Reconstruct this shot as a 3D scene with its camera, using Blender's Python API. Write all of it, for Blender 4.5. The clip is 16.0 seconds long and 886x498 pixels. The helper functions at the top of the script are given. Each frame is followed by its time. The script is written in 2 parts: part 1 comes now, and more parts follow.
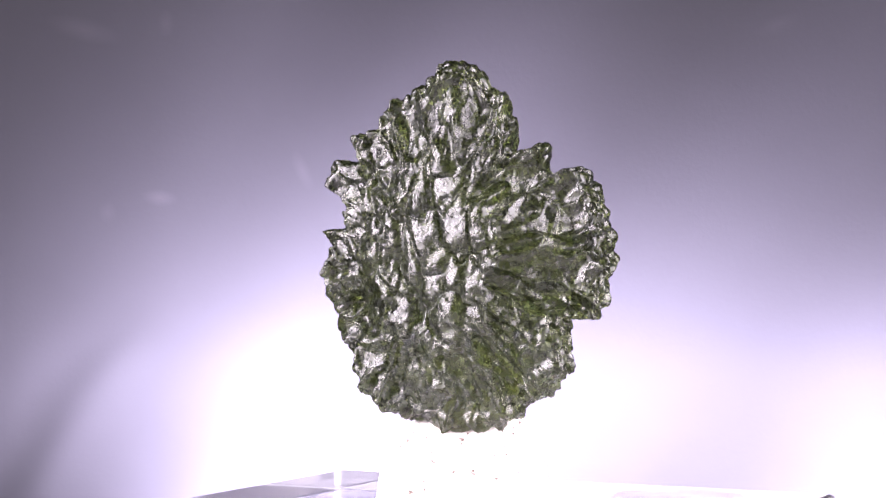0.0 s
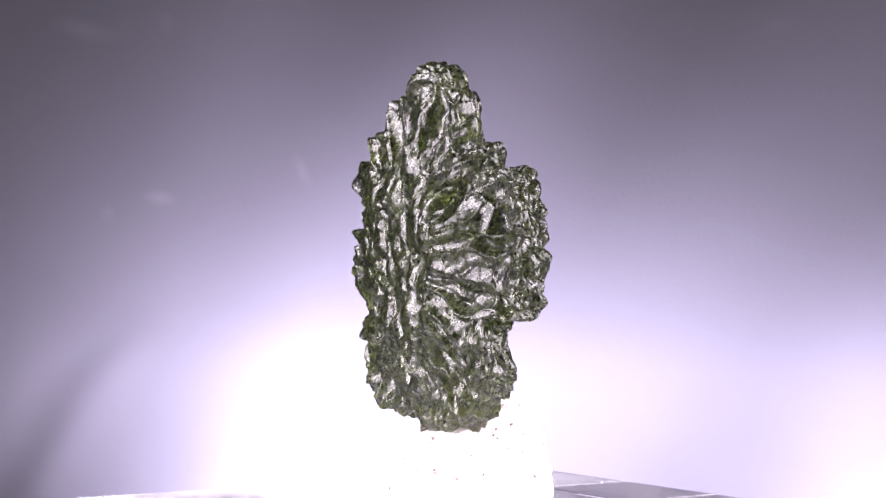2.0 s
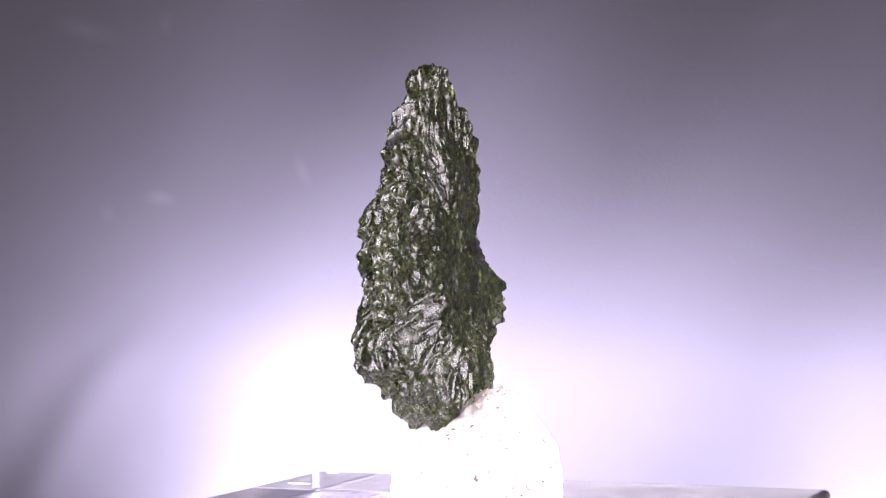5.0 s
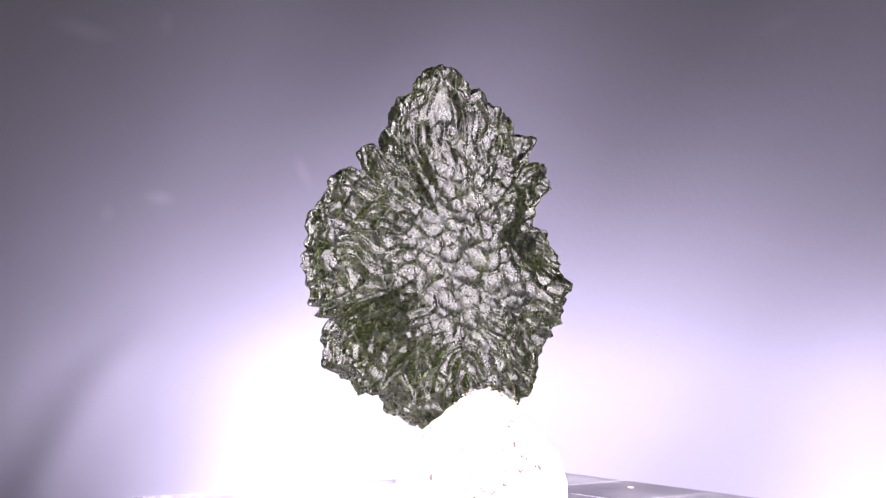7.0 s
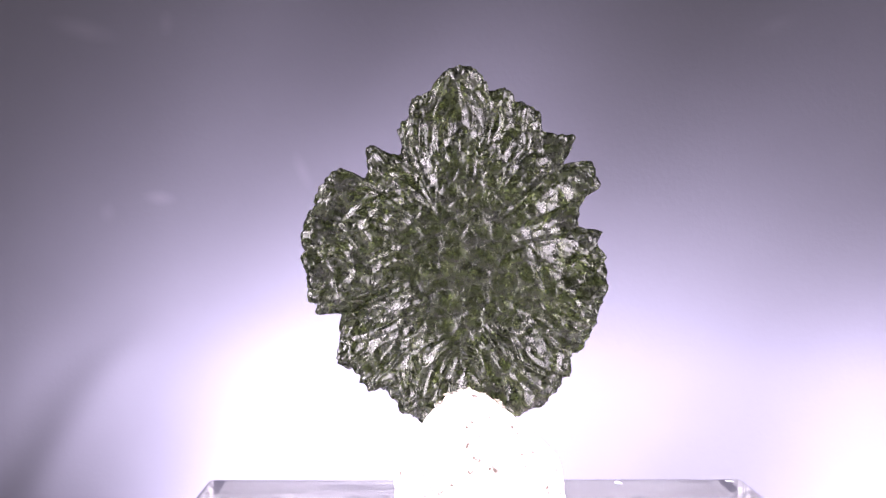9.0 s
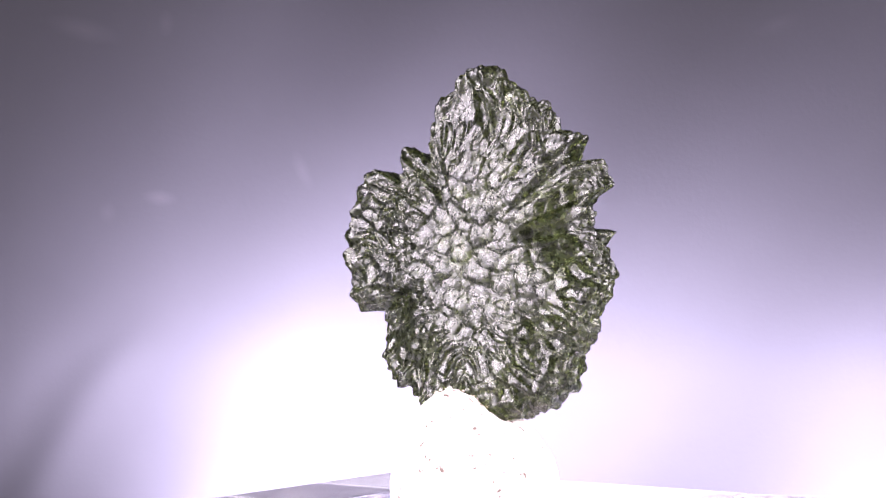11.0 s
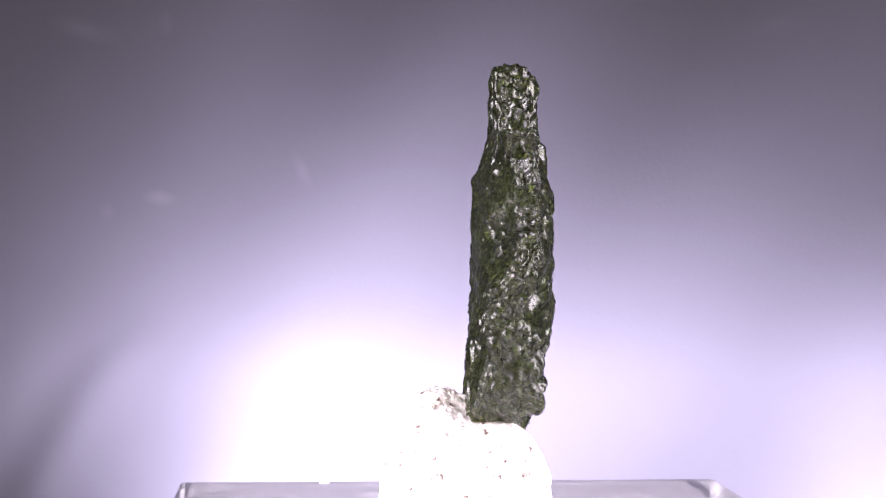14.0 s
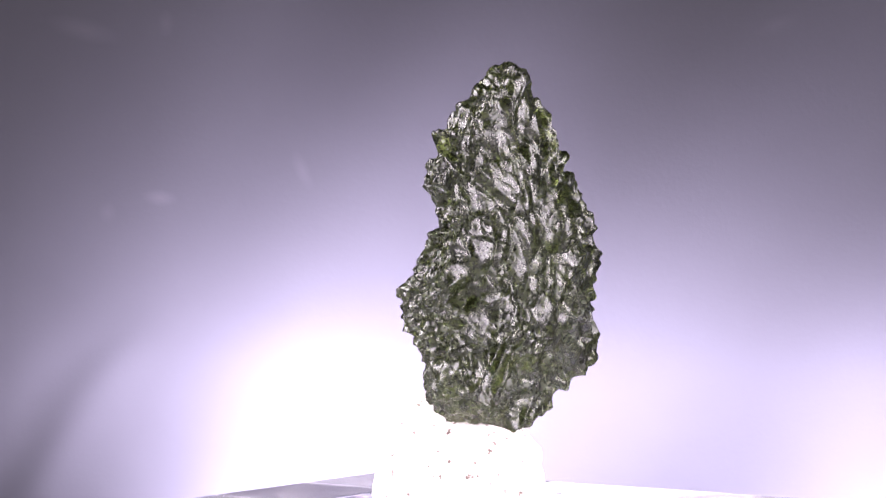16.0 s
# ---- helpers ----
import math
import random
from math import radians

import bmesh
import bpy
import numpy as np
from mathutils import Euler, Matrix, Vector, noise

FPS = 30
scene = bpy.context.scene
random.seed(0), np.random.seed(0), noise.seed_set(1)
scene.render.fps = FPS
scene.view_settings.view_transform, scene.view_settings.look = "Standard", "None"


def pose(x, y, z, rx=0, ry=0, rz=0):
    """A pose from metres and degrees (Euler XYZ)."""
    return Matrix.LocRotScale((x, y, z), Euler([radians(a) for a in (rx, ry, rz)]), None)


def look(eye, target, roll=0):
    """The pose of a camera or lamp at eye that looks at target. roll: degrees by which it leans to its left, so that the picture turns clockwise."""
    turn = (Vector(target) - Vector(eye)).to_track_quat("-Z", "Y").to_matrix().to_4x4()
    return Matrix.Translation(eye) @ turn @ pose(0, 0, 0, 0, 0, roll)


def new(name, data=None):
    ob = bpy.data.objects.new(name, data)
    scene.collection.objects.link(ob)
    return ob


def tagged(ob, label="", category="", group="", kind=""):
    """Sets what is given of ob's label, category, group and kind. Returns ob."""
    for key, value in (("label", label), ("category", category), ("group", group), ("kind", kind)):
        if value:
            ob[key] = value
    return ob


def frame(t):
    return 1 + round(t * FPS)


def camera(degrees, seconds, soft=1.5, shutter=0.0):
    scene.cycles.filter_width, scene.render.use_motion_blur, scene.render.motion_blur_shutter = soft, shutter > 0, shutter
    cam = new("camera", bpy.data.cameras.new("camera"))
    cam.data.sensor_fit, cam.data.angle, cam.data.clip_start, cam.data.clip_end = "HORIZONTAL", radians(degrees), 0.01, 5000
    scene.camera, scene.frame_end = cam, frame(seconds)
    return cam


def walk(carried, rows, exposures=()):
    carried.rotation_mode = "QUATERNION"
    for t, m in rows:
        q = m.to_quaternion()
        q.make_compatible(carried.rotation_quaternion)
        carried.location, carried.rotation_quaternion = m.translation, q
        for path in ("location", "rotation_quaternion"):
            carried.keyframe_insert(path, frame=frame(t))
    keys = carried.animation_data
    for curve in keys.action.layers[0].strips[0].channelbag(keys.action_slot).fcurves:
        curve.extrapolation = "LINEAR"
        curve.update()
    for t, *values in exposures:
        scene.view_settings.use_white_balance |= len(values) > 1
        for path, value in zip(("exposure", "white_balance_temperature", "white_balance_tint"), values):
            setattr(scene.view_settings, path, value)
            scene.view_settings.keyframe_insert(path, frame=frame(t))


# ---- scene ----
# A moss-green glassy stone, pressed into white putty on a clear acrylic block,
# turns on a small turntable before a pale paper sweep. The camera stands still.
MM = 0.001
U = MM / 17.0                      # one unit of the stone's own measure, 1/17 mm
BLOCK_TOP = 0.055                  # top of the clear block above the table
EYE_Z = BLOCK_TOP + 511 * U        # the lens is a little above the block
AXIS_X = 47.0 * U                  # turning axis, just beside the lens's line
EYE = (0.0, -4500 * U, EYE_Z)
# the turntable's angle by time: clockwise from above, not quite even; 0 is face on
TURNED = [(0.0, 153.6), (0.5, 146.6), (1.0, 139.0), (1.5, 130.9), (2.0, 122.3), (2.5, 113.1), (3.0, 104.6), (3.5, 96.4), (4.0, 87.4),
          (4.5, 78.5), (5.0, 69.8), (5.5, 61.2), (6.0, 52.7), (6.5, 44.2), (7.0, 35.5), (7.5, 27.1), (8.0, 18.6), (8.5, 9.5), (9.0, 0.6),
          (9.5, -7.4), (10.0, -15.9), (10.5, -24.7), (11.0, -33.7), (11.5, -42.8), (12.0, -51.9), (12.5, -61.2), (13.0, -70.0), (13.5, -78.4),
          (14.0, -86.5), (14.5, -95.0), (15.0, -104.7), (15.5, -114.6), (16.0, -124.6)]

cam = camera(19.77, 16.0, 1.25)
eye_pose = pose(*EYE, 90 - 0.634, 0, 0)
EXPOSURE = [(0.0, -0.08), (1.5, -0.18), (3.0, -0.33), (3.6, -0.36), (4.2, -0.34), (6.5, -0.24), (7.5, -0.2), (9.0, -0.14), (10.3, -0.14), (11.5, -0.24), (13.0, -0.34),
            (14.5, -0.38), (16.0, -0.3)]
walk(cam, [(0.0, eye_pose), (16.0, eye_pose)], EXPOSURE)

# ---- world and light ----
world = bpy.data.worlds.new("dim_room")
scene.world = world
world.use_nodes = True
world.node_tree.nodes["Background"].inputs[0].default_value = (0.75, 0.72, 0.9, 1)
world.node_tree.nodes["Background"].inputs[1].default_value = 0.036


def area_lamp(name, eye, target, width, height, watts, colour):
    data = bpy.data.lights.new(name, "AREA")
    data.shape, data.size, data.size_y, data.spread = "RECTANGLE", width, height, radians(100)
    data.energy, data.color = watts, colour
    ob = new(name, data)
    ob.matrix_world = look(eye, target)
    return ob


def spot_lamp(name, eye, target, watts, degrees, blend, radius, colour):
    data = bpy.data.lights.new(name, "SPOT")
    data.energy, data.color, data.spot_size = watts, colour, radians(degrees)
    data.spot_blend, data.shadow_soft_size = blend, radius
    ob = new(name, data)
    ob.matrix_world = look(eye, target)
    return ob


LILAC = (0.787, 0.677, 1.0)
PANEL = (0.97, 0.855, 0.985)
STONE_MID = (AXIS_X, 0.0, EYE_Z)
# two light panels, one on either side of the lens
area_lamp("panel_lamp_left", (-0.33, -0.225, EYE_Z + 0.11), (0.0, -0.19, EYE_Z), 0.37, 1.05, 13.2, PANEL)
area_lamp("panel_lamp_right", (0.35, -0.225, EYE_Z + 0.11), (0.0, -0.19, EYE_Z), 0.37, 1.05, 10.8, PANEL)
# two small lamps low behind the turntable, turned to the paper
WALL_Y = 0.30
spot_lamp("paper_lamp_left", (-0.018, WALL_Y - 0.044, 0.013), (-0.018, WALL_Y, 0.016), 4.0, 165, 0.58, 0.004, LILAC)
spot_lamp("paper_lamp_right", (0.108, WALL_Y - 0.046, 0.008), (0.108, WALL_Y, 0.012), 2.35, 165, 0.58, 0.004, LILAC)
# added fill with no known source: whitens the paper between the two pools
spot_lamp("paper_fill_lamp", (0.058, WALL_Y - 0.050, 0.004), (0.058, WALL_Y, 0.006), 0.85, 165, 0.58, 0.004, LILAC)


# ---- materials ----
def material(name):
    m = bpy.data.materials.new(name)
    m.use_nodes = True
    nt = m.node_tree
    return m, nt, nt.nodes["Principled BSDF"]


def node(nt, kind, **values):
    n = nt.nodes.new(kind)
    for key, value in values.items():
        n.inputs[key.replace("_", " ")].default_value = value
    return n


def noise_node(nt, scale, detail=4.0, rough=0.55):
    tc = nt.nodes.new("ShaderNodeTexCoord")
    n = node(nt, "ShaderNodeTexNoise", Scale=scale, Detail=detail, Roughness=rough)
    nt.links.new(tc.outputs["Object"], n.inputs["Vector"])
    return n


def ramp(nt, source, stops):
    r = nt.nodes.new("ShaderNodeValToRGB")
    el = r.color_ramp.elements
    while len(el) < len(stops):
        el.new(0.5)
    for e, (pos, col) in zip(el, stops):
        e.position, e.color = pos, (*col, 1)
    nt.links.new(source, r.inputs[0])
    return r.outputs[0]


def bump(nt, source, strength, distance, under=None):
    b = node(nt, "ShaderNodeBump", Strength=strength, Distance=distance)
    nt.links.new(source, b.inputs["Height"])
    if under is not None:
        nt.links.new(under, b.inputs["Normal"])
    return b.outputs[0]


def stone_material():
    m, nt, p = material("moss_green_glass")
    big = noise_node(nt, 260, 3)
    nt.links.new(ramp(nt, big.outputs["Fac"], [(0.3, (0.019, 0.025, 0.006)), (0.7, (0.078, 0.099, 0.024))]), p.inputs["Base Color"])
    p.inputs["IOR"].default_value = 1.5
    p.inputs["Transmission Weight"].default_value = 0.97
    fine = noise_node(nt, 1700, 3, 0.6)
    gloss = ramp(nt, fine.outputs["Fac"], [(0.3, (0.20,) * 3), (0.75, (0.34,) * 3)])
    nt.links.new(gloss, p.inputs["Roughness"])
    grain = noise_node(nt, 2600, 4, 0.65)
    scar = noise_node(nt, 1.0, 3, 0.6)
    squash = nt.nodes.new("ShaderNodeMapping")
    squash.inputs["Scale"].default_value = (2600, 2600, 900)
    squash.inputs["Rotation"].default_value = (0, 0.15, 0)
    nt.links.new(scar.inputs["Vector"].links[0].from_socket, squash.inputs["Vector"])
    nt.links.new(squash.outputs["Vector"], scar.inputs["Vector"])
    n1 = bump(nt, fine.outputs["Fac"], 0.13, 0.0002)
    n2 = bump(nt, scar.outputs["Fac"], 0.32, 0.00012, n1)
    n3 = bump(nt, grain.outputs["Fac"], 0.08, 0.00016, n2)
    nt.links.new(n3, p.inputs["Normal"])
    return m


def acrylic_material():
    m, nt, p = material("clear_acrylic")
    p.inputs["Base Color"].default_value = (0.97, 0.97, 0.99, 1)
    p.inputs["IOR"].default_value = 1.49
    p.inputs["Transmission Weight"].default_value = 1.0
    n = noise_node(nt, 90, 4)
    nt.links.new(ramp(nt, n.outputs["Fac"], [(0.4, (0.02,) * 3), (0.8, (0.12,) * 3)]), p.inputs["Roughness"])
    nt.links.new(bump(nt, n.outputs["Fac"], 0.08, 0.0003), p.inputs["Normal"])
    return m


def putty_material():
    m, nt, p = material("white_putty")
    n = noise_node(nt, 1300, 4, 0.6)
    base = ramp(nt, n.outputs["Fac"], [(0.34, (0.11, 0.075, 0.06)), (0.365, (0.55, 0.46, 0.41)), (0.46, (0.80, 0.76, 0.72))])
    crease = noise_node(nt, 700, 4, 0.7)
    lines = ramp(nt, crease.outputs["Fac"], [(0.0, (0.0,) * 3), (0.48, (0.0,) * 3), (0.5, (1.0,) * 3), (0.52, (0.0,) * 3)])
    patch = ramp(nt, noise_node(nt, 130, 2).outputs["Fac"], [(0.5, (0.0,) * 3), (0.62, (1.0,) * 3)])
    both = nt.nodes.new("ShaderNodeMath")
    both.operation = "MULTIPLY"
    nt.links.new(lines, both.inputs[0])
    nt.links.new(patch, both.inputs[1])
    mix = nt.nodes.new("ShaderNodeMix")
    mix.data_type = "RGBA"
    nt.links.new(both.outputs[0], mix.inputs["Factor"])
    nt.links.new(base, mix.inputs[6])
    mix.inputs[7].default_value = (0.15, 0.10, 0.08, 1)
    nt.links.new(mix.outputs[2], p.inputs["Base Color"])
    p.inputs["Roughness"].default_value = 0.6
    nt.links.new(bump(nt, crease.outputs["Fac"], 0.8, 0.0006), p.inputs["Normal"])
    return m


def paper_material():
    m, nt, p = material("pale_grey_paper")
    n = noise_node(nt, 18, 5)
    colour = ramp(nt, n.outputs["Fac"], [(0.3, (0.0645, 0.0653, 0.0679)), (0.7, (0.0735, 0.0743, 0.0773))])
    tc = nt.nodes.new("ShaderNodeTexCoord")
    # faint rubbed marks on the sheet: place, half width, half height, slant, strength
    for px, pz, wide, tall, slant, much in ((-0.0629, 0.0902, 0.0042, 0.0020, 0.1, 0.35), (-0.0313, 0.0963, 0.0018, 0.0050, -0.4, 0.22), (-0.0797, 0.1275, 0.0090, 0.0028, 0.25, 0.25),
                                            (-0.0614, 0.1290, 0.0020, 0.0034, 0.0, 0.2), (-0.0745, 0.0870, 0.0022, 0.0026, 0.0, 0.16), (0.0740, 0.1285, 0.0060, 0.0022, -0.4, 0.14)):
        mp = nt.nodes.new("ShaderNodeMapping")
        mp.vector_type = "TEXTURE"
        mp.inputs["Location"].default_value = (px, WALL_Y, pz)
        mp.inputs["Rotation"].default_value = (0, slant, 0)
        mp.inputs["Scale"].default_value = (wide, 0.05, tall)
        gr = nt.nodes.new("ShaderNodeTexGradient")
        gr.gradient_type = "SPHERICAL"
        nt.links.new(tc.outputs["Object"], mp.inputs["Vector"])
        nt.links.new(mp.outputs["Vector"], gr.inputs["Vector"])
        amount = nt.nodes.new("ShaderNodeMath")
        amount.operation = "MULTIPLY"
        amount.inputs[1].default_value = 1.3 * much
        nt.links.new(gr.outputs["Fac"], amount.inputs[0])
        mix = nt.nodes.new("ShaderNodeMix")
        mix.data_type = "RGBA"
        nt.links.new(amount.outputs[0], mix.inputs["Factor"])
        nt.links.new(colour, mix.inputs[6])
        mix.inputs[7].default_value = (0.13, 0.128, 0.13, 1)
        colour = mix.outputs[2]
    nt.links.new(colour, p.inputs["Base Color"])
    p.inputs["Roughness"].default_value = 0.75
    g = noise_node(nt, 900, 3)
    nt.links.new(bump(nt, g.outputs["Fac"], 0.15, 0.0002), p.inputs["Normal"])
    return m


def plain_material(name, low, high, rough, scale):
    m, nt, p = material(name)
    n = noise_node(nt, scale, 5)
    nt.links.new(ramp(nt, n.outputs["Fac"], [(0.3, low), (0.7, high)]), p.inputs["Base Color"])
    p.inputs["Roughness"].default_value = rough
    return m


STONE = stone_material()
ACRYLIC = acrylic_material()
PUTTY = putty_material()
PAPER = paper_material()
TURNTABLE = plain_material("pale_grey_plastic", (0.56, 0.56, 0.57), (0.64, 0.64, 0.65), 0.45, 60)
TABLE = plain_material("pale_table_top", (0.34, 0.33, 0.32), (0.42, 0.41, 0.40), 0.6, 12)
ROOM = plain_material("grey_room_paint", (0.16, 0.16, 0.17), (0.19, 0.19, 0.20), 0.9, 4)


# ---- mesh helpers ----
def mesh_object(name, verts, faces, mat, smooth=True, parent=None):
    me = bpy.data.meshes.new(name)
    me.from_pydata(verts, [], faces)
    me.materials.append(mat)
    if smooth:
        me.polygons.foreach_set("use_smooth", [True] * len(me.polygons))
    me.update()
    ob = new(name, me)
    ob.parent = parent
    return ob


def part(name, bm, mat, parent=None, label=""):
    me = bpy.data.meshes.new(name)
    bm.to_mesh(me)
    bm.free()
    me.materials.append(mat)
    ob = new(name, me)
    ob.parent = parent
    return tagged(ob, label)


def box(bm, lo, hi, bevel=0.0, segments=2):
    made = bmesh.ops.create_cube(bm, size=1.0)["verts"]
    for v in made:
        v.co = Vector([a + (c + 0.5) * (b - a) for a, b, c in zip(lo, hi, v.co)])
    if bevel:
        edges = list({e for v in made for e in v.link_edges})
        bmesh.ops.bevel(bm, geom=edges, offset=bevel, segments=segments, affect="EDGES", profile=0.5)
    return bm


def grid_faces(rows, cols, wrap):
    """Quads between rows rings of cols points each; wrap closes each ring."""
    i = np.arange(rows - 1)[:, None]
    j = np.arange(cols if wrap else cols - 1)[None, :]
    k = (j + 1) % cols
    quad = np.stack([i * cols + j, i * cols + k, (i + 1) * cols + k, (i + 1) * cols + j], -1)
    return quad.reshape(-1, 4)


# ---- noise on arrays ----
def hashed(*cells):
    h = np.zeros(np.broadcast(*cells).shape, dtype=np.uint64)
    for c, k in zip(cells, (73856093, 19349663, 83492791, 2654435761)):
        h = h ^ (np.asarray(c).astype(np.int64).astype(np.uint64) * np.uint64(k))
    h = (h ^ (h >> np.uint64(13))) * np.uint64(1274126177)
    h = h ^ (h >> np.uint64(16))
    h = h * np.uint64(2246822519)
    return ((h >> np.uint64(11)) & np.uint64(0xFFFF)).astype(float) / 65535.0


def domes3(p, seed):
    """Scattered points in space: the distances to the nearest two, a chance value of the nearest, and the way to it."""
    base = np.floor(p).astype(np.int64)
    f1, f2, own, way = np.full(len(p), 9.0), np.full(len(p), 9.0), np.zeros(len(p)), np.zeros((len(p), 3))
    for dx in (-1, 0, 1):
        for dy in (-1, 0, 1):
            for dz in (-1, 0, 1):
                c = base + (dx, dy, dz)
                to = np.stack([c[:, a] + hashed(c[:, 0], c[:, 1], c[:, 2], np.int64(seed * 7 + a)) - p[:, a] for a in range(3)], -1)
                d = (to ** 2).sum(-1)
                near = d < f1
                f2 = np.where(near, f1, np.minimum(f2, d))
                own = np.where(near, hashed(c[:, 0], c[:, 1], c[:, 2], np.int64(seed * 7 + 5)), own)
                way = np.where(near[:, None], to, way)
                f1 = np.where(near, d, f1)
    return np.sqrt(f1), np.sqrt(f2), own, way


def domes2(u, v, wrap, seed):
    """The same on a sheet that is closed after wrap cells along u."""
    bu, bv = np.floor(u).astype(np.int64), np.floor(v).astype(np.int64)
    f1, f2, own, wu, wv = np.full(u.shape, 9.0), np.full(u.shape, 9.0), np.zeros(u.shape), np.zeros(u.shape), np.zeros(u.shape)
    for du in (-1, 0, 1):
        for dv in (-1, 0, 1):
            cu, cv = bu + du, bv + dv
            w = cu % wrap
            tu = cu + 0.15 + 0.7 * hashed(w, cv, np.int64(seed)) - u
            tv = cv + hashed(w, cv, np.int64(seed + 1)) - v
            d = tu ** 2 + tv ** 2
            near = d < f1
            f2 = np.where(near, f1, np.minimum(f2, d))
            own = np.where(near, hashed(w, cv, np.int64(seed + 2)), own)
            wu, wv = np.where(near, tu, wu), np.where(near, tv, wv)
            f1 = np.where(near, d, f1)
    return np.sqrt(f1), np.sqrt(f2), own, wu, wv


def value3(p, seed):
    base = np.floor(p).astype(np.int64)
    f = p - base
    f = f * f * (3 - 2 * f)
    out = np.zeros(len(p))
    for dx in (0, 1):
        for dy in (0, 1):
            for dz in (0, 1):
                w = np.abs(1 - dx - f[:, 0]) * np.abs(1 - dy - f[:, 1]) * np.abs(1 - dz - f[:, 2])
                out += w * hashed(base[:, 0] + dx, base[:, 1] + dy, base[:, 2] + dz, np.int64(seed))
    return out * 2 - 1


# ---- the turning things ----
def round_knots(deg, knots, column):
    """A value by degrees round the stone, between knots, closed on itself."""
    return np.interp(deg, [k[0] for k in knots], [float(k[column]) for k in knots], period=360.0)


def ease(a, lo, hi):
    q = np.clip((a - lo) / (hi - lo), 0, 1)
    return q * q * (3 - 2 * q)


def build_stone():
    """A leaf-shaped slab that thins to a lobed, toothed flange: scooped grooves run out from its middle, with beads and cells between."""
    # lobes and notches round the rim: degrees from the stone's right, counterclockwise, and reach
    upper = [(3, 251), (9, 256), (13, 219), (22, 235), (24.6, 254), (25.5, 287), (35.6, 289), (41.2, 249), (45.7, 297), (56.2, 266), (60.1, 288), (66, 297), (70, 291), (73.4, 304), (79.6, 296), (81, 314),
             (85.5, 335), (93, 335), (97, 317), (101, 297), (107.5, 289), (110.5, 262), (117, 246), (118, 214), (121.4, 201), (128.7, 244), (132, 248), (136, 226), (141.5, 212), (143.5, 262), (147, 274), (156.4, 276), (165, 280)]
    lower = [(181, 282), (191, 277), (196, 279), (203, 275), (207, 238), (214, 260), (221.8, 292), (229.8, 285), (236.3, 299), (241.2, 272), (246.8, 283), (249.8, 300), (259, 308), (274, 308), (288, 305),
             (296, 307), (301, 303), (304, 297), (312.4, 288), (317, 275), (328, 272), (337, 266), (349, 267), (358, 263)]
    # the rim's flange: degrees, how far back its middle lies, half its thickness
    flange = [(0, 84, 23), (12, 87, 20), (30, 82, 22), (50, 72, 30), (75, 76, 28), (88, 78, 34), (97, 68, 27), (105, 63, 22), (113, 84, 40), (125, 74, 30), (150, 50, 26), (180, 62, 32), (200, 60, 36), (208, 86, 32), (216, 104, 34), (226, 84, 47), (238, 64, 38), (254, 54, 52), (268, 52, 57), (285, 48, 58), (300, 56, 57), (318, 76, 50), (328, 60, 42), (336, 38, 30), (348, 58, 38)]
    cols, flat, round_ = 1100, 170, 56
    theta = np.linspace(0, 2 * np.pi, cols, endpoint=False)
    deg = np.degrees(theta)
    reach = round_knots(deg, upper + lower, 1)
    k = np.array([1, 2, 3, 2, 1], float) / 9
    reach = np.convolve(np.concatenate([reach[-2:], reach, reach[:2]]), k, "valid") - 7
    rim_y, rim_h = round_knots(deg, flange, 1)[None, :], round_knots(deg, flange, 2)[None, :]
    cos_t, sin_t = np.cos(theta)[None, :], np.sin(theta)[None, :]
    # cross-section: face, blunt round rim, face
    a = np.linspace(0, np.pi, round_ + 2)
    ff = np.linspace(0.004, 1, flat)
    prof_r = np.concatenate([ff, np.ones(round_), ff[::-1]])[:, None]
    prof_s = np.concatenate([np.zeros(flat), np.sin(a[1:-1]) ** 0.7, np.zeros(flat)])[:, None]
    prof_c = np.concatenate([np.ones(flat), np.sign(np.cos(a[1:-1])) * np.abs(np.cos(a[1:-1])) ** 0.7, -np.ones(flat)])[:, None]
    rows = len(prof_r)
    soft = np.minimum(0.5 * rim_h + 6, 26)
    r = prof_r * (reach[None, :] - soft) + prof_s * soft
    share = np.clip(r / reach[None, :], 0, 1)
    x, z = cos_t * r - 16, sin_t * r - 60
    back = np.clip(prof_c * 0.5 + 0.5, 0, 1) + 0 * r
    body_back = 142 - 20 * np.clip((z - 150) / 90, 0, 1) + 9 * ease(-z, 80, 180) * np.clip(-x / 80, 0, 1) - 10 * np.clip((-220 - z) / 110, 0, 1) - 8 * np.clip(x / 120, -1, 1)
    body_front = 13 + 55 * np.clip((z - 80) / 165, 0, 1) ** 1.5 - 14 * np.clip(-z / 250, 0, 1)
    thin = ease(prof_r + 0 * r, 0.42, 1.0)
    y = np.where(prof_c > 0, body_back, body_front) * (1 - thin) + (rim_y + prof_c * rim_h) * thin
    nx, ny, nz = cos_t * prof_s, prof_c + 0 * r, sin_t * prof_s
    pts = np.stack([x, y, z], -1).reshape(-1, 3)
    warp = value3(pts / 60, 5).reshape(r.shape)
    warp2 = value3(pts / 45, 6).reshape(r.shape)
    fine_warp = value3(pts / 17, 7).reshape(r.shape)
    blend = np.stack([warp.ravel(), warp2.ravel(), fine_warp.ravel()], -1)
    outer = np.clip(share * 1.6, 0, 1)
    mean_r = prof_r[:, 0] * 250 + prof_s[:, 0] * 20
    run = np.cumsum(np.hypot(np.diff(mean_r, prepend=0), np.diff(prof_c[:, 0] * 30, prepend=30)))[:, None]

    # ribs leave an upright spine sideways, as in a leaf, and fan out at the top and foot
    px, pz = x + 16, z + 60
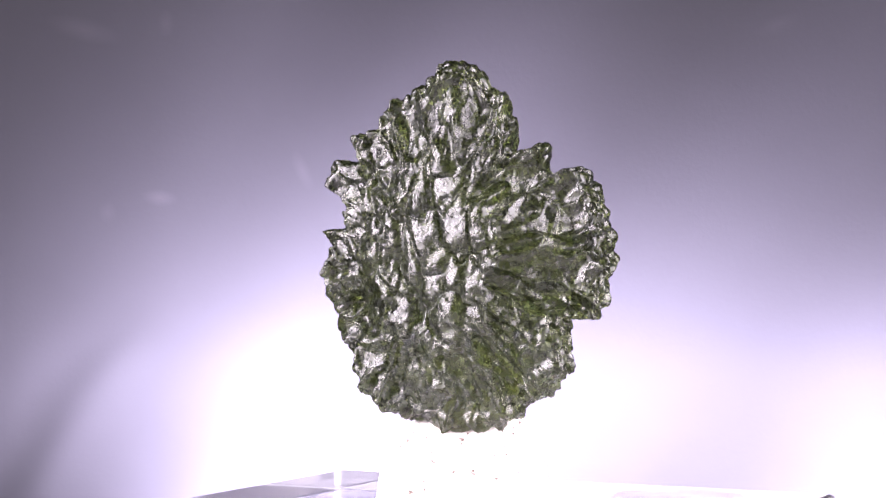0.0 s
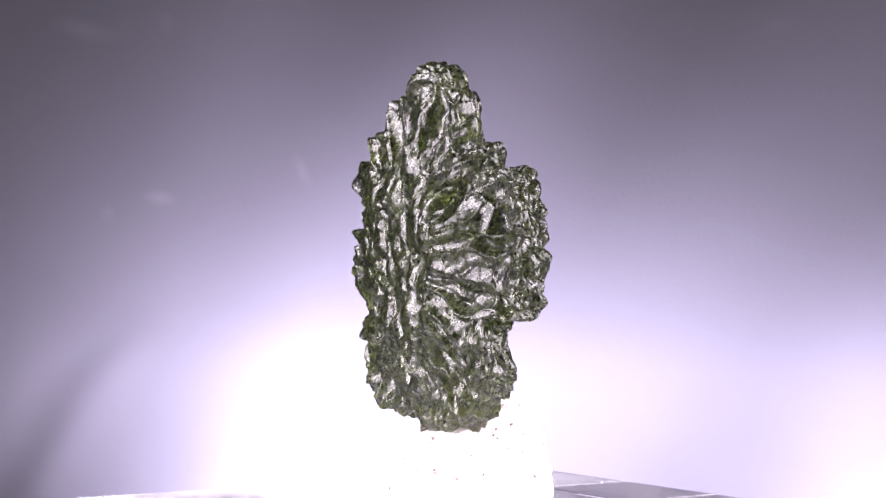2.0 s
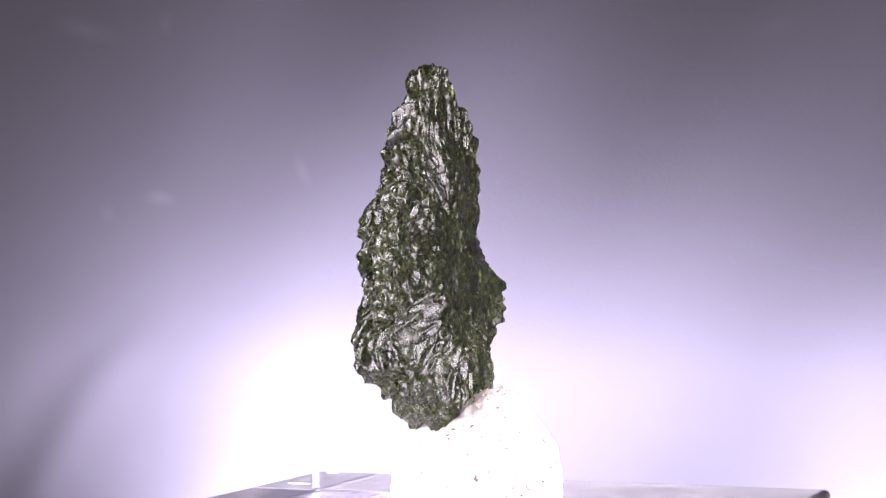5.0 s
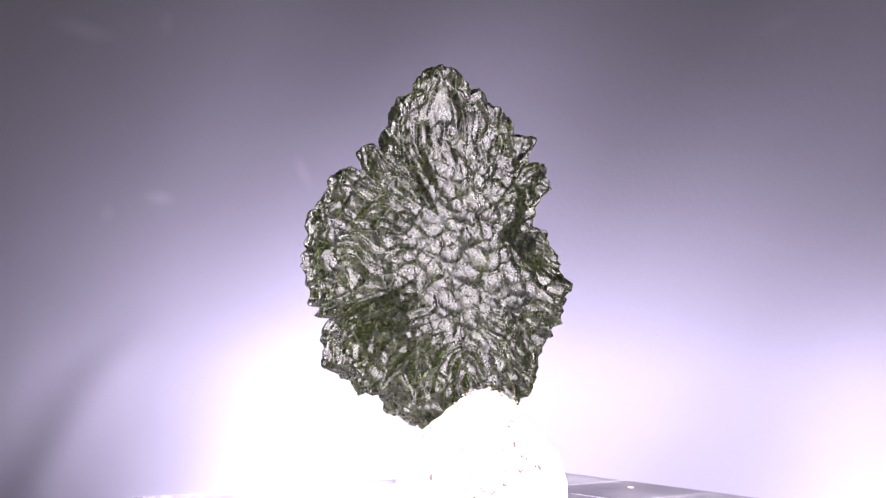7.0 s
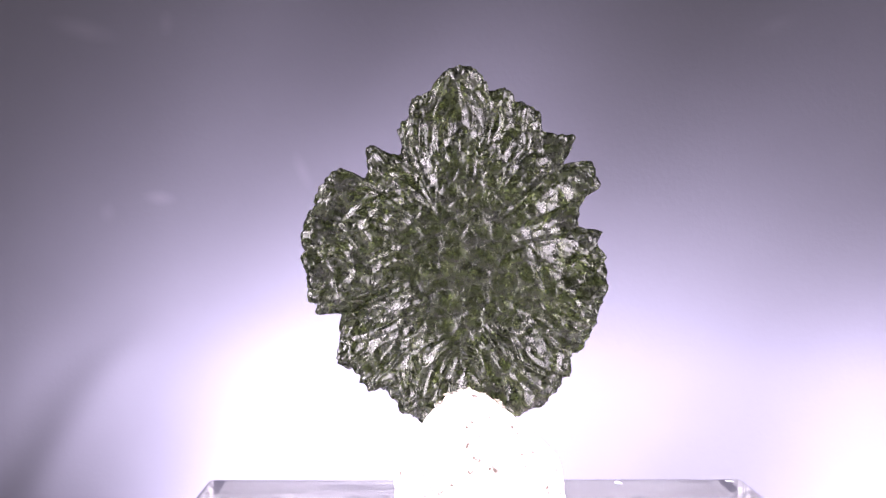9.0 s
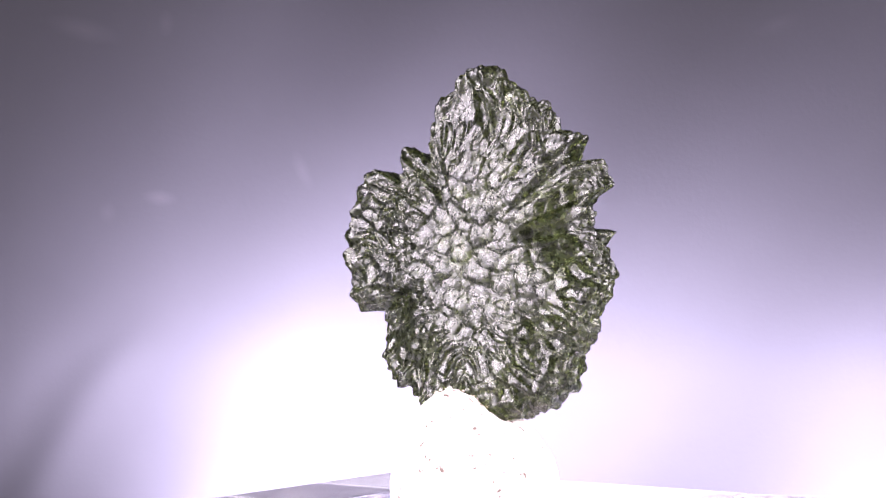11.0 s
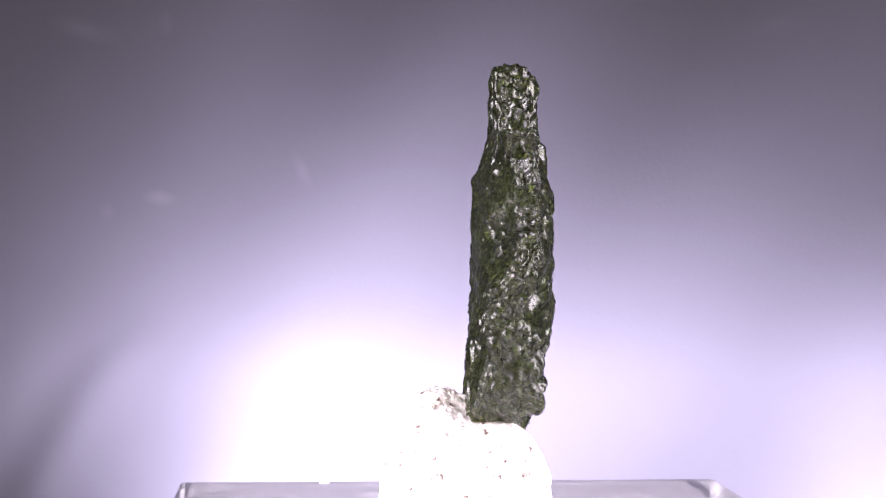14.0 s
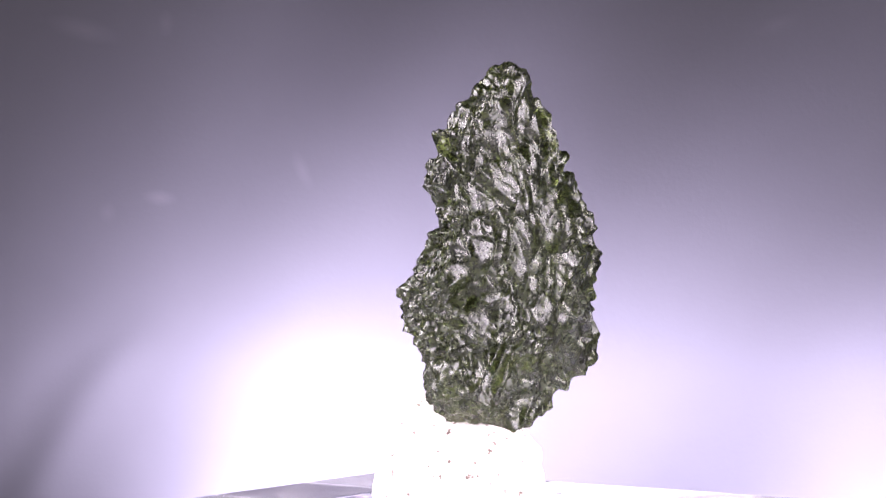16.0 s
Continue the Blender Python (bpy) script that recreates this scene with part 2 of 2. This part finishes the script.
    spine = (105 - 35 * back) * (1 - ease(np.abs(pz), 60, 230))
    rib_turn = np.arctan2(pz, np.where(px < 0, -1, 1) * np.hypot(px, spine)) / (2 * np.pi) % 1.0

    def scoops(count, long, seed, bend):
        """Long hollows along the radius with sharp crests between them, and a chance value of each."""
        u = rib_turn * count + (bend * warp + 0.06 * fine_warp) * outer
        k1, k2, own, wu, wv = domes2(u, run / long + 0.5 * warp2, count, seed)
        return 1 - (1 - np.clip((k2 - k1) * 1.25, 0, 1)) ** 2, own, wu

    deep, deep_own, deep_u = scoops(30, 120.0, 15, 0.8)
    slim, slim_own, slim_u = scoops(62, 42.0, 115, 1.1)
    groove_back = -15 * deep * (0.3 + 1.0 * deep_own) + 4 * (deep_own * 5.3 % 1 - 0.5) * deep_u + 7
    groove_front = -7 * slim * (0.3 + 0.9 * slim_own) + 3 * (slim_own * 5.3 % 1 - 0.5) * slim_u + 4
    groove = groove_back * back + groove_front * (1 - back)
    # beads strung along the crests
    u = rib_turn * 44 + (0.7 * warp + 0.07 * fine_warp) * outer
    f1, f2, own, wu, wv = domes2(u, run / 38 + 0.4 * warp2, 44, 11)
    beads = 9 * np.clip(1 - 1.25 * f1 ** 2, 0, 1) + 4 * (own - 0.5) + 5 * (own * 7.3 % 1 - 0.5) * wu + 5 * (own * 13.7 % 1 - 0.5) * wv - 4
    # cells of the middle: upright lumps behind, small flat scales in front
    size = np.stack([36 + 16 * back, 52 + 0 * r, 26 + 46 * back], -1).reshape(-1, 3)
    h1, h2, hown, way = domes3(pts / size + 0.24 * blend, 31)
    tip = (hown * 7.3 % 1 - 0.5) * way[:, 0] + (hown * 13.7 % 1 - 0.5) * way[:, 2]
    cell = (np.clip(1 - 1.3 * h1 ** 2, 0, 1) + 0.35 * (hown - 0.5) + 0.5 * tip).reshape(r.shape) - 0.45
    edge = (1 - np.clip((h2 - h1) * 3.5, 0, 1)).reshape(r.shape)
    i1, i2, iown, iway = domes3(pts / np.array([14.0, 14.0, 17.0]) + 0.3 * blend, 41)
    small = (1 - (1 - np.clip((i2 - i1) * 2, 0, 1)) ** 2).reshape(r.shape)
    chip = (((iown * 5.1 % 1) - 0.5) * iway[:, 0] + ((iown * 9.7 % 1) - 0.5) * iway[:, 2]).reshape(r.shape)
    # blunt knobs along the rim
    j1, j2, jown, jway = domes3(pts / np.array([30.0, 27.0, 25.0]) + 0.3 * blend, 47)
    knob = (np.clip(1 - 1.3 * j1 ** 2, 0, 1) + 0.5 * (jown - 0.5) + 0.6 * (jown * 7.3 % 1 - 0.5) * jway[:, 1]).reshape(r.shape) - 0.5
    knobby = ease(share, 0.72, 0.96)
    swell = value3(pts / 75, 51).reshape(r.shape) + 0.5 * value3(pts / 38, 52).reshape(r.shape)
    ripple = value3(pts / np.array([5.0, 5.0, 3.0]), 61).reshape(r.shape)
    # grooves take over from the cells outwards, sooner on the side with the long scoops
    lead = 45 * np.clip(-x / 120, 0, 1) - (30 + 40 * back) * np.clip(x / 120, 0, 1) + 55 * np.clip((-90 - z) / 90, 0, 1) - 30 * np.clip((z - 60) / 120, 0, 1) - spine * np.exp(-(px / 55) ** 2)
    out = ease(r + lead + 35 * warp, 115 - 20 * back, 225 - 30 * back)
    lumps = (5 + 7.1 * back) * cell - (0.8 + 2.6 * back) * edge
    push = out * (groove + (0.42 - 0.08 * back) * beads) + (1 - out) * lumps + 0.4 * out * lumps + (0.35 + 0.2 * back) * small + (1.7 - 0.4 * back) * chip + (4 + 5 * back) * swell + 0.1 * ripple - 3
    room = np.clip((body_back - body_front) / 76 * (1 - thin) + rim_h / 34 * thin, 0.5, 1)
    push = push * room * (1 - 0.35 * prof_s) + 12 * knobby * knob * (0.26 + 0.74 * prof_s)
    x, y, z = x + nx * push, y + ny * push, z + nz * push
    # the rim breaks into teeth where scoops run out
    tooth = ease(share, 0.72, 1.0) * (6 * cell + 0.3 * groove + 0.55 * beads + 2 * small - 1)
    x, z = x + cos_t * tooth, z + sin_t * tooth
    verts = np.stack([x * U, y * U, (z + 511) * U], -1).reshape(-1, 3)
    faces = grid_faces(rows, cols, True).tolist()
    faces.append(list(range(cols))[::-1])
    faces.append(list(range((rows - 1) * cols, rows * cols)))
    return mesh_object("glassy_stone", verts.tolist(), faces, STONE)


def build_putty():
    """A squat column of white putty with a lip pressed up behind the stone."""
    cols, rows = 320, 180
    theta = np.linspace(0, 2 * np.pi, cols, endpoint=False)[None, :]
    q = np.linspace(0, 1, rows)[:, None]
    wall = np.clip(q / 0.45, 0, 1) ** 0.9
    inner = np.clip((q - 0.45) / 0.55, 0, 1)
    r = 152 - 14 * wall ** 3 - 137 * inner ** 0.85 + 0 * theta
    x, y = 18 + np.cos(theta) * r, -8 + np.sin(theta) * r
    top = 132 - 40 * np.clip((r / 138) ** 4, 0, 1.2) + 82 * np.exp(-(x + 4) ** 2 / 7500) * np.where(y < -45, np.exp(-np.abs((y + 45) / 100) ** 3), np.clip(1 - 0.0052 * (y + 45), 0.1, 1)) \
        + 18 * np.exp(-((x - 80) ** 2 / 600 + (y - 60) ** 2 / 1500)) + 16 * np.exp(-((x + 70) ** 2 / 900 + (y - 70) ** 2 / 1500))
    z = wall * top
    p = np.stack([x, y, z], -1).reshape(-1, 3)
    lip = np.exp(-((x + 4) ** 2 / 9000 + (y + 40) ** 2 / 2600))
    rough = (6 * value3(p / 13, 74) + 3.5 * value3(p / 6, 75)).reshape(r.shape) * lip
    n = (5 * value3(p / 34, 71) + 2.2 * value3(p / 12, 72) + 1.0 * value3(p / 5, 73)).reshape(r.shape) + rough
    z = z + n * inner
    x, y = x + np.cos(theta) * n * (1 - inner), y + np.sin(theta) * n * (1 - inner)
    verts = np.stack([x * U, y * U, z * U], -1).reshape(-1, 3)
    faces = grid_faces(rows, cols, True).tolist()
    faces.append(list(range(cols))[::-1])
    faces.append(list(range((rows - 1) * cols, rows * cols)))
    return mesh_object("putty_mount", verts.tolist(), faces, PUTTY)


stone = tagged(build_stone(), "moss-green ridged glassy stone with a leaf-like notched outline", "stone")
putty = tagged(build_putty(), "lump of white putty pressed round the stone's foot", "putty")

CRUMB = plain_material("tan_crumb", (0.40, 0.34, 0.27), (0.66, 0.60, 0.52), 0.8, 1500)


def build_crumb(x, y, z, size, seed):
    """A ragged tan crumb stuck to the putty's lip."""
    rng = random.Random(seed)
    bm = bmesh.new()
    bmesh.ops.create_icosphere(bm, subdivisions=1, radius=1.0)
    for v in bm.verts:
        v.co *= rng.uniform(0.65, 1.2)
        v.co = Vector((x + v.co.x * size, y + v.co.y * size * 0.8, z + v.co.z * size * 0.55)) * U
    return part("crumb", bm, CRUMB, putty)


def putty_height(x, y):
    return max((v.co.z for v in putty.data.vertices if abs(v.co.x - x * U) < 5 * U and abs(v.co.y - y * U) < 5 * U), default=0.0) / U


crumb_chance = random.Random(17)
for k in range(26):
    cx, cy = crumb_chance.uniform(-62, 58), crumb_chance.uniform(-78, -26)
    build_crumb(cx, cy, putty_height(cx, cy) + 1.0, crumb_chance.uniform(2.2, 5.5), 300 + k)

bm = bmesh.new()
box(bm, ((-531 + 24) * U, (-531 - 4) * U, -0.025), ((531 + 24) * U, (531 - 4) * U, 0.0), 0.0007, 2)
block = tagged(part("acrylic_block", bm, ACRYLIC), "clear square acrylic display block with worn edges", "display block")
block.visible_shadow = False        # light passes through the clear block

SCUFF = plain_material("white_scuff", (0.70, 0.69, 0.72), (0.82, 0.81, 0.84), 0.5, 900)


def build_scuff(name, x, y, wide, deep, turn, seed):
    """A small ragged chip mark that lies on the block's top."""
    rng = random.Random(seed)
    ring = []
    for k in range(14):
        a = 2 * math.pi * k / 14
        q = rng.uniform(0.55, 1.0)
        px, py = math.cos(a) * wide * q, math.sin(a) * deep * q
        ring.append((x + px * math.cos(turn) - py * math.sin(turn), y + px * math.sin(turn) + py * math.cos(turn)))
    verts = [(x * U, y * U, 0.00012)] + [(a * U, b * U, 0.00006) for a, b in ring] + [(a * U, b * U, -0.00004) for a, b in ring]
    faces = [(0, 1 + k, 1 + (k + 1) % 14) for k in range(14)] + [(1 + k, 15 + k, 15 + (k + 1) % 14, 1 + (k + 1) % 14) for k in range(14)]
    return mesh_object(name, verts, faces, SCUFF, parent=block)


for k, (sx, sy, wide, deep, turn) in enumerate(((300, 456, 8, 30, 0.1), (-470, -250, 3, 14, 0.6), (520, 480, 3, 14, 0.5), (250, -470, 2, 9, 0.9),
                                                (470, 120, 2, 10, 0.3))):
    build_scuff("scuff", sx, sy, wide, deep, turn, 90 + k)

bm = bmesh.new()
bmesh.ops.create_cone(bm, cap_ends=True, segments=96, radius1=0.05, radius2=0.05, depth=0.022, matrix=Matrix.Translation((0, 0, 0.011)))
disc_edges = [e for e in bm.edges if len(e.link_faces) == 2 and e.calc_face_angle() > 1]
bmesh.ops.bevel(bm, geom=disc_edges, offset=0.0015, segments=3, affect="EDGES", profile=0.5)
disc = tagged(part("turntable", bm, TURNTABLE), "round pale grey plastic turntable on the table", "turntable")

# ---- the setting ----
def build_sweep():
    """A paper sheet that lies on the table and rises behind in one curve, with a soft fold."""
    bend = 0.05
    path = [(-0.06 + 0.02 * i, 0.001) for i in range(15)]
    path = [q for q in path if q[0] < WALL_Y - bend]
    path += [(WALL_Y - bend + bend * math.sin(a * math.pi / 32), 0.001 + bend - bend * math.cos(a * math.pi / 32)) for a in range(17)]
    path += [(WALL_Y + 0.0, 0.001 + bend + 0.004 * i) for i in range(1, 120)]
    cols = 640
    xs = -0.4 + 0.8 * np.arange(cols) / (cols - 1)
    verts = []
    for (py, pz) in path:
        # a soft slanting fold, low down
        line = -0.0665 - 0.0195 * max(0.0, (0.058 - pz) / 0.025) ** 0.6
        tall = 0.00036 * np.clip((0.064 - pz) / 0.012, 0, 1)
        back = -tall * np.exp(-((xs - line) / 0.0055) ** 2) + 0.9 * tall * np.exp(-((xs - line + 0.010) / 0.0065) ** 2)
        wave = 0.0016 * np.sin(xs * 38 + pz * 25) + 0.0008 * np.sin(xs * 90 - pz * 60)
        wave = wave * ease(xs, -0.07, 0.0)
        rise = min(1.0, max(0.0, (pz - 0.004) / 0.02))
        verts += [(a, py + rise * b, pz) for a, b in zip(xs.tolist(), (back + wave).tolist())]
    return mesh_object("backdrop", verts, grid_faces(len(path), cols, False).tolist(), PAPER)


tagged(build_sweep(), "pale grey paper sweep with a soft fold", "backdrop", kind="structure")

bm = bmesh.new()
box(bm, (-0.8, -0.7, -0.04), (0.8, 0.6, 0.0), 0.003)
tagged(part("table_top", bm, TABLE), "pale table top under the paper", "table", kind="structure")

for wall_name, lo, hi in (("wall_north", (-1.6, 1.5, -0.8), (1.6, 1.6, 1.7)), ("wall_south", (-1.6, -1.6, -0.8), (1.6, -1.5, 1.7)),
                          ("wall_west", (-1.7, -1.5, -0.8), (-1.6, 1.5, 1.7)), ("wall_east", (1.6, -1.5, -0.8), (1.7, 1.5, 1.7)),
                          ("floor", (-1.6, -1.5, -0.9), (1.6, 1.5, -0.8)), ("ceiling", (-1.6, -1.5, 1.7), (1.6, 1.5, 1.8))):
    bm = bmesh.new()
    box(bm, lo, hi)
    tagged(part(wall_name, bm, ROOM), "plain dim grey painted room surface", "room", kind="structure")
bm = bmesh.new()
box(bm, (-0.7, -0.6, -0.8), (0.7, 0.5, -0.04))
tagged(part("table_base", bm, TABLE), "closed base of the table", "table", kind="structure")


def motions():
    for thing, lift in ((stone, BLOCK_TOP), (putty, BLOCK_TOP), (block, BLOCK_TOP), (disc, 0.002)):
        walk(thing, [(t, pose(AXIS_X, 0, lift, 0, 0, turned)) for t, turned in TURNED])


motions()
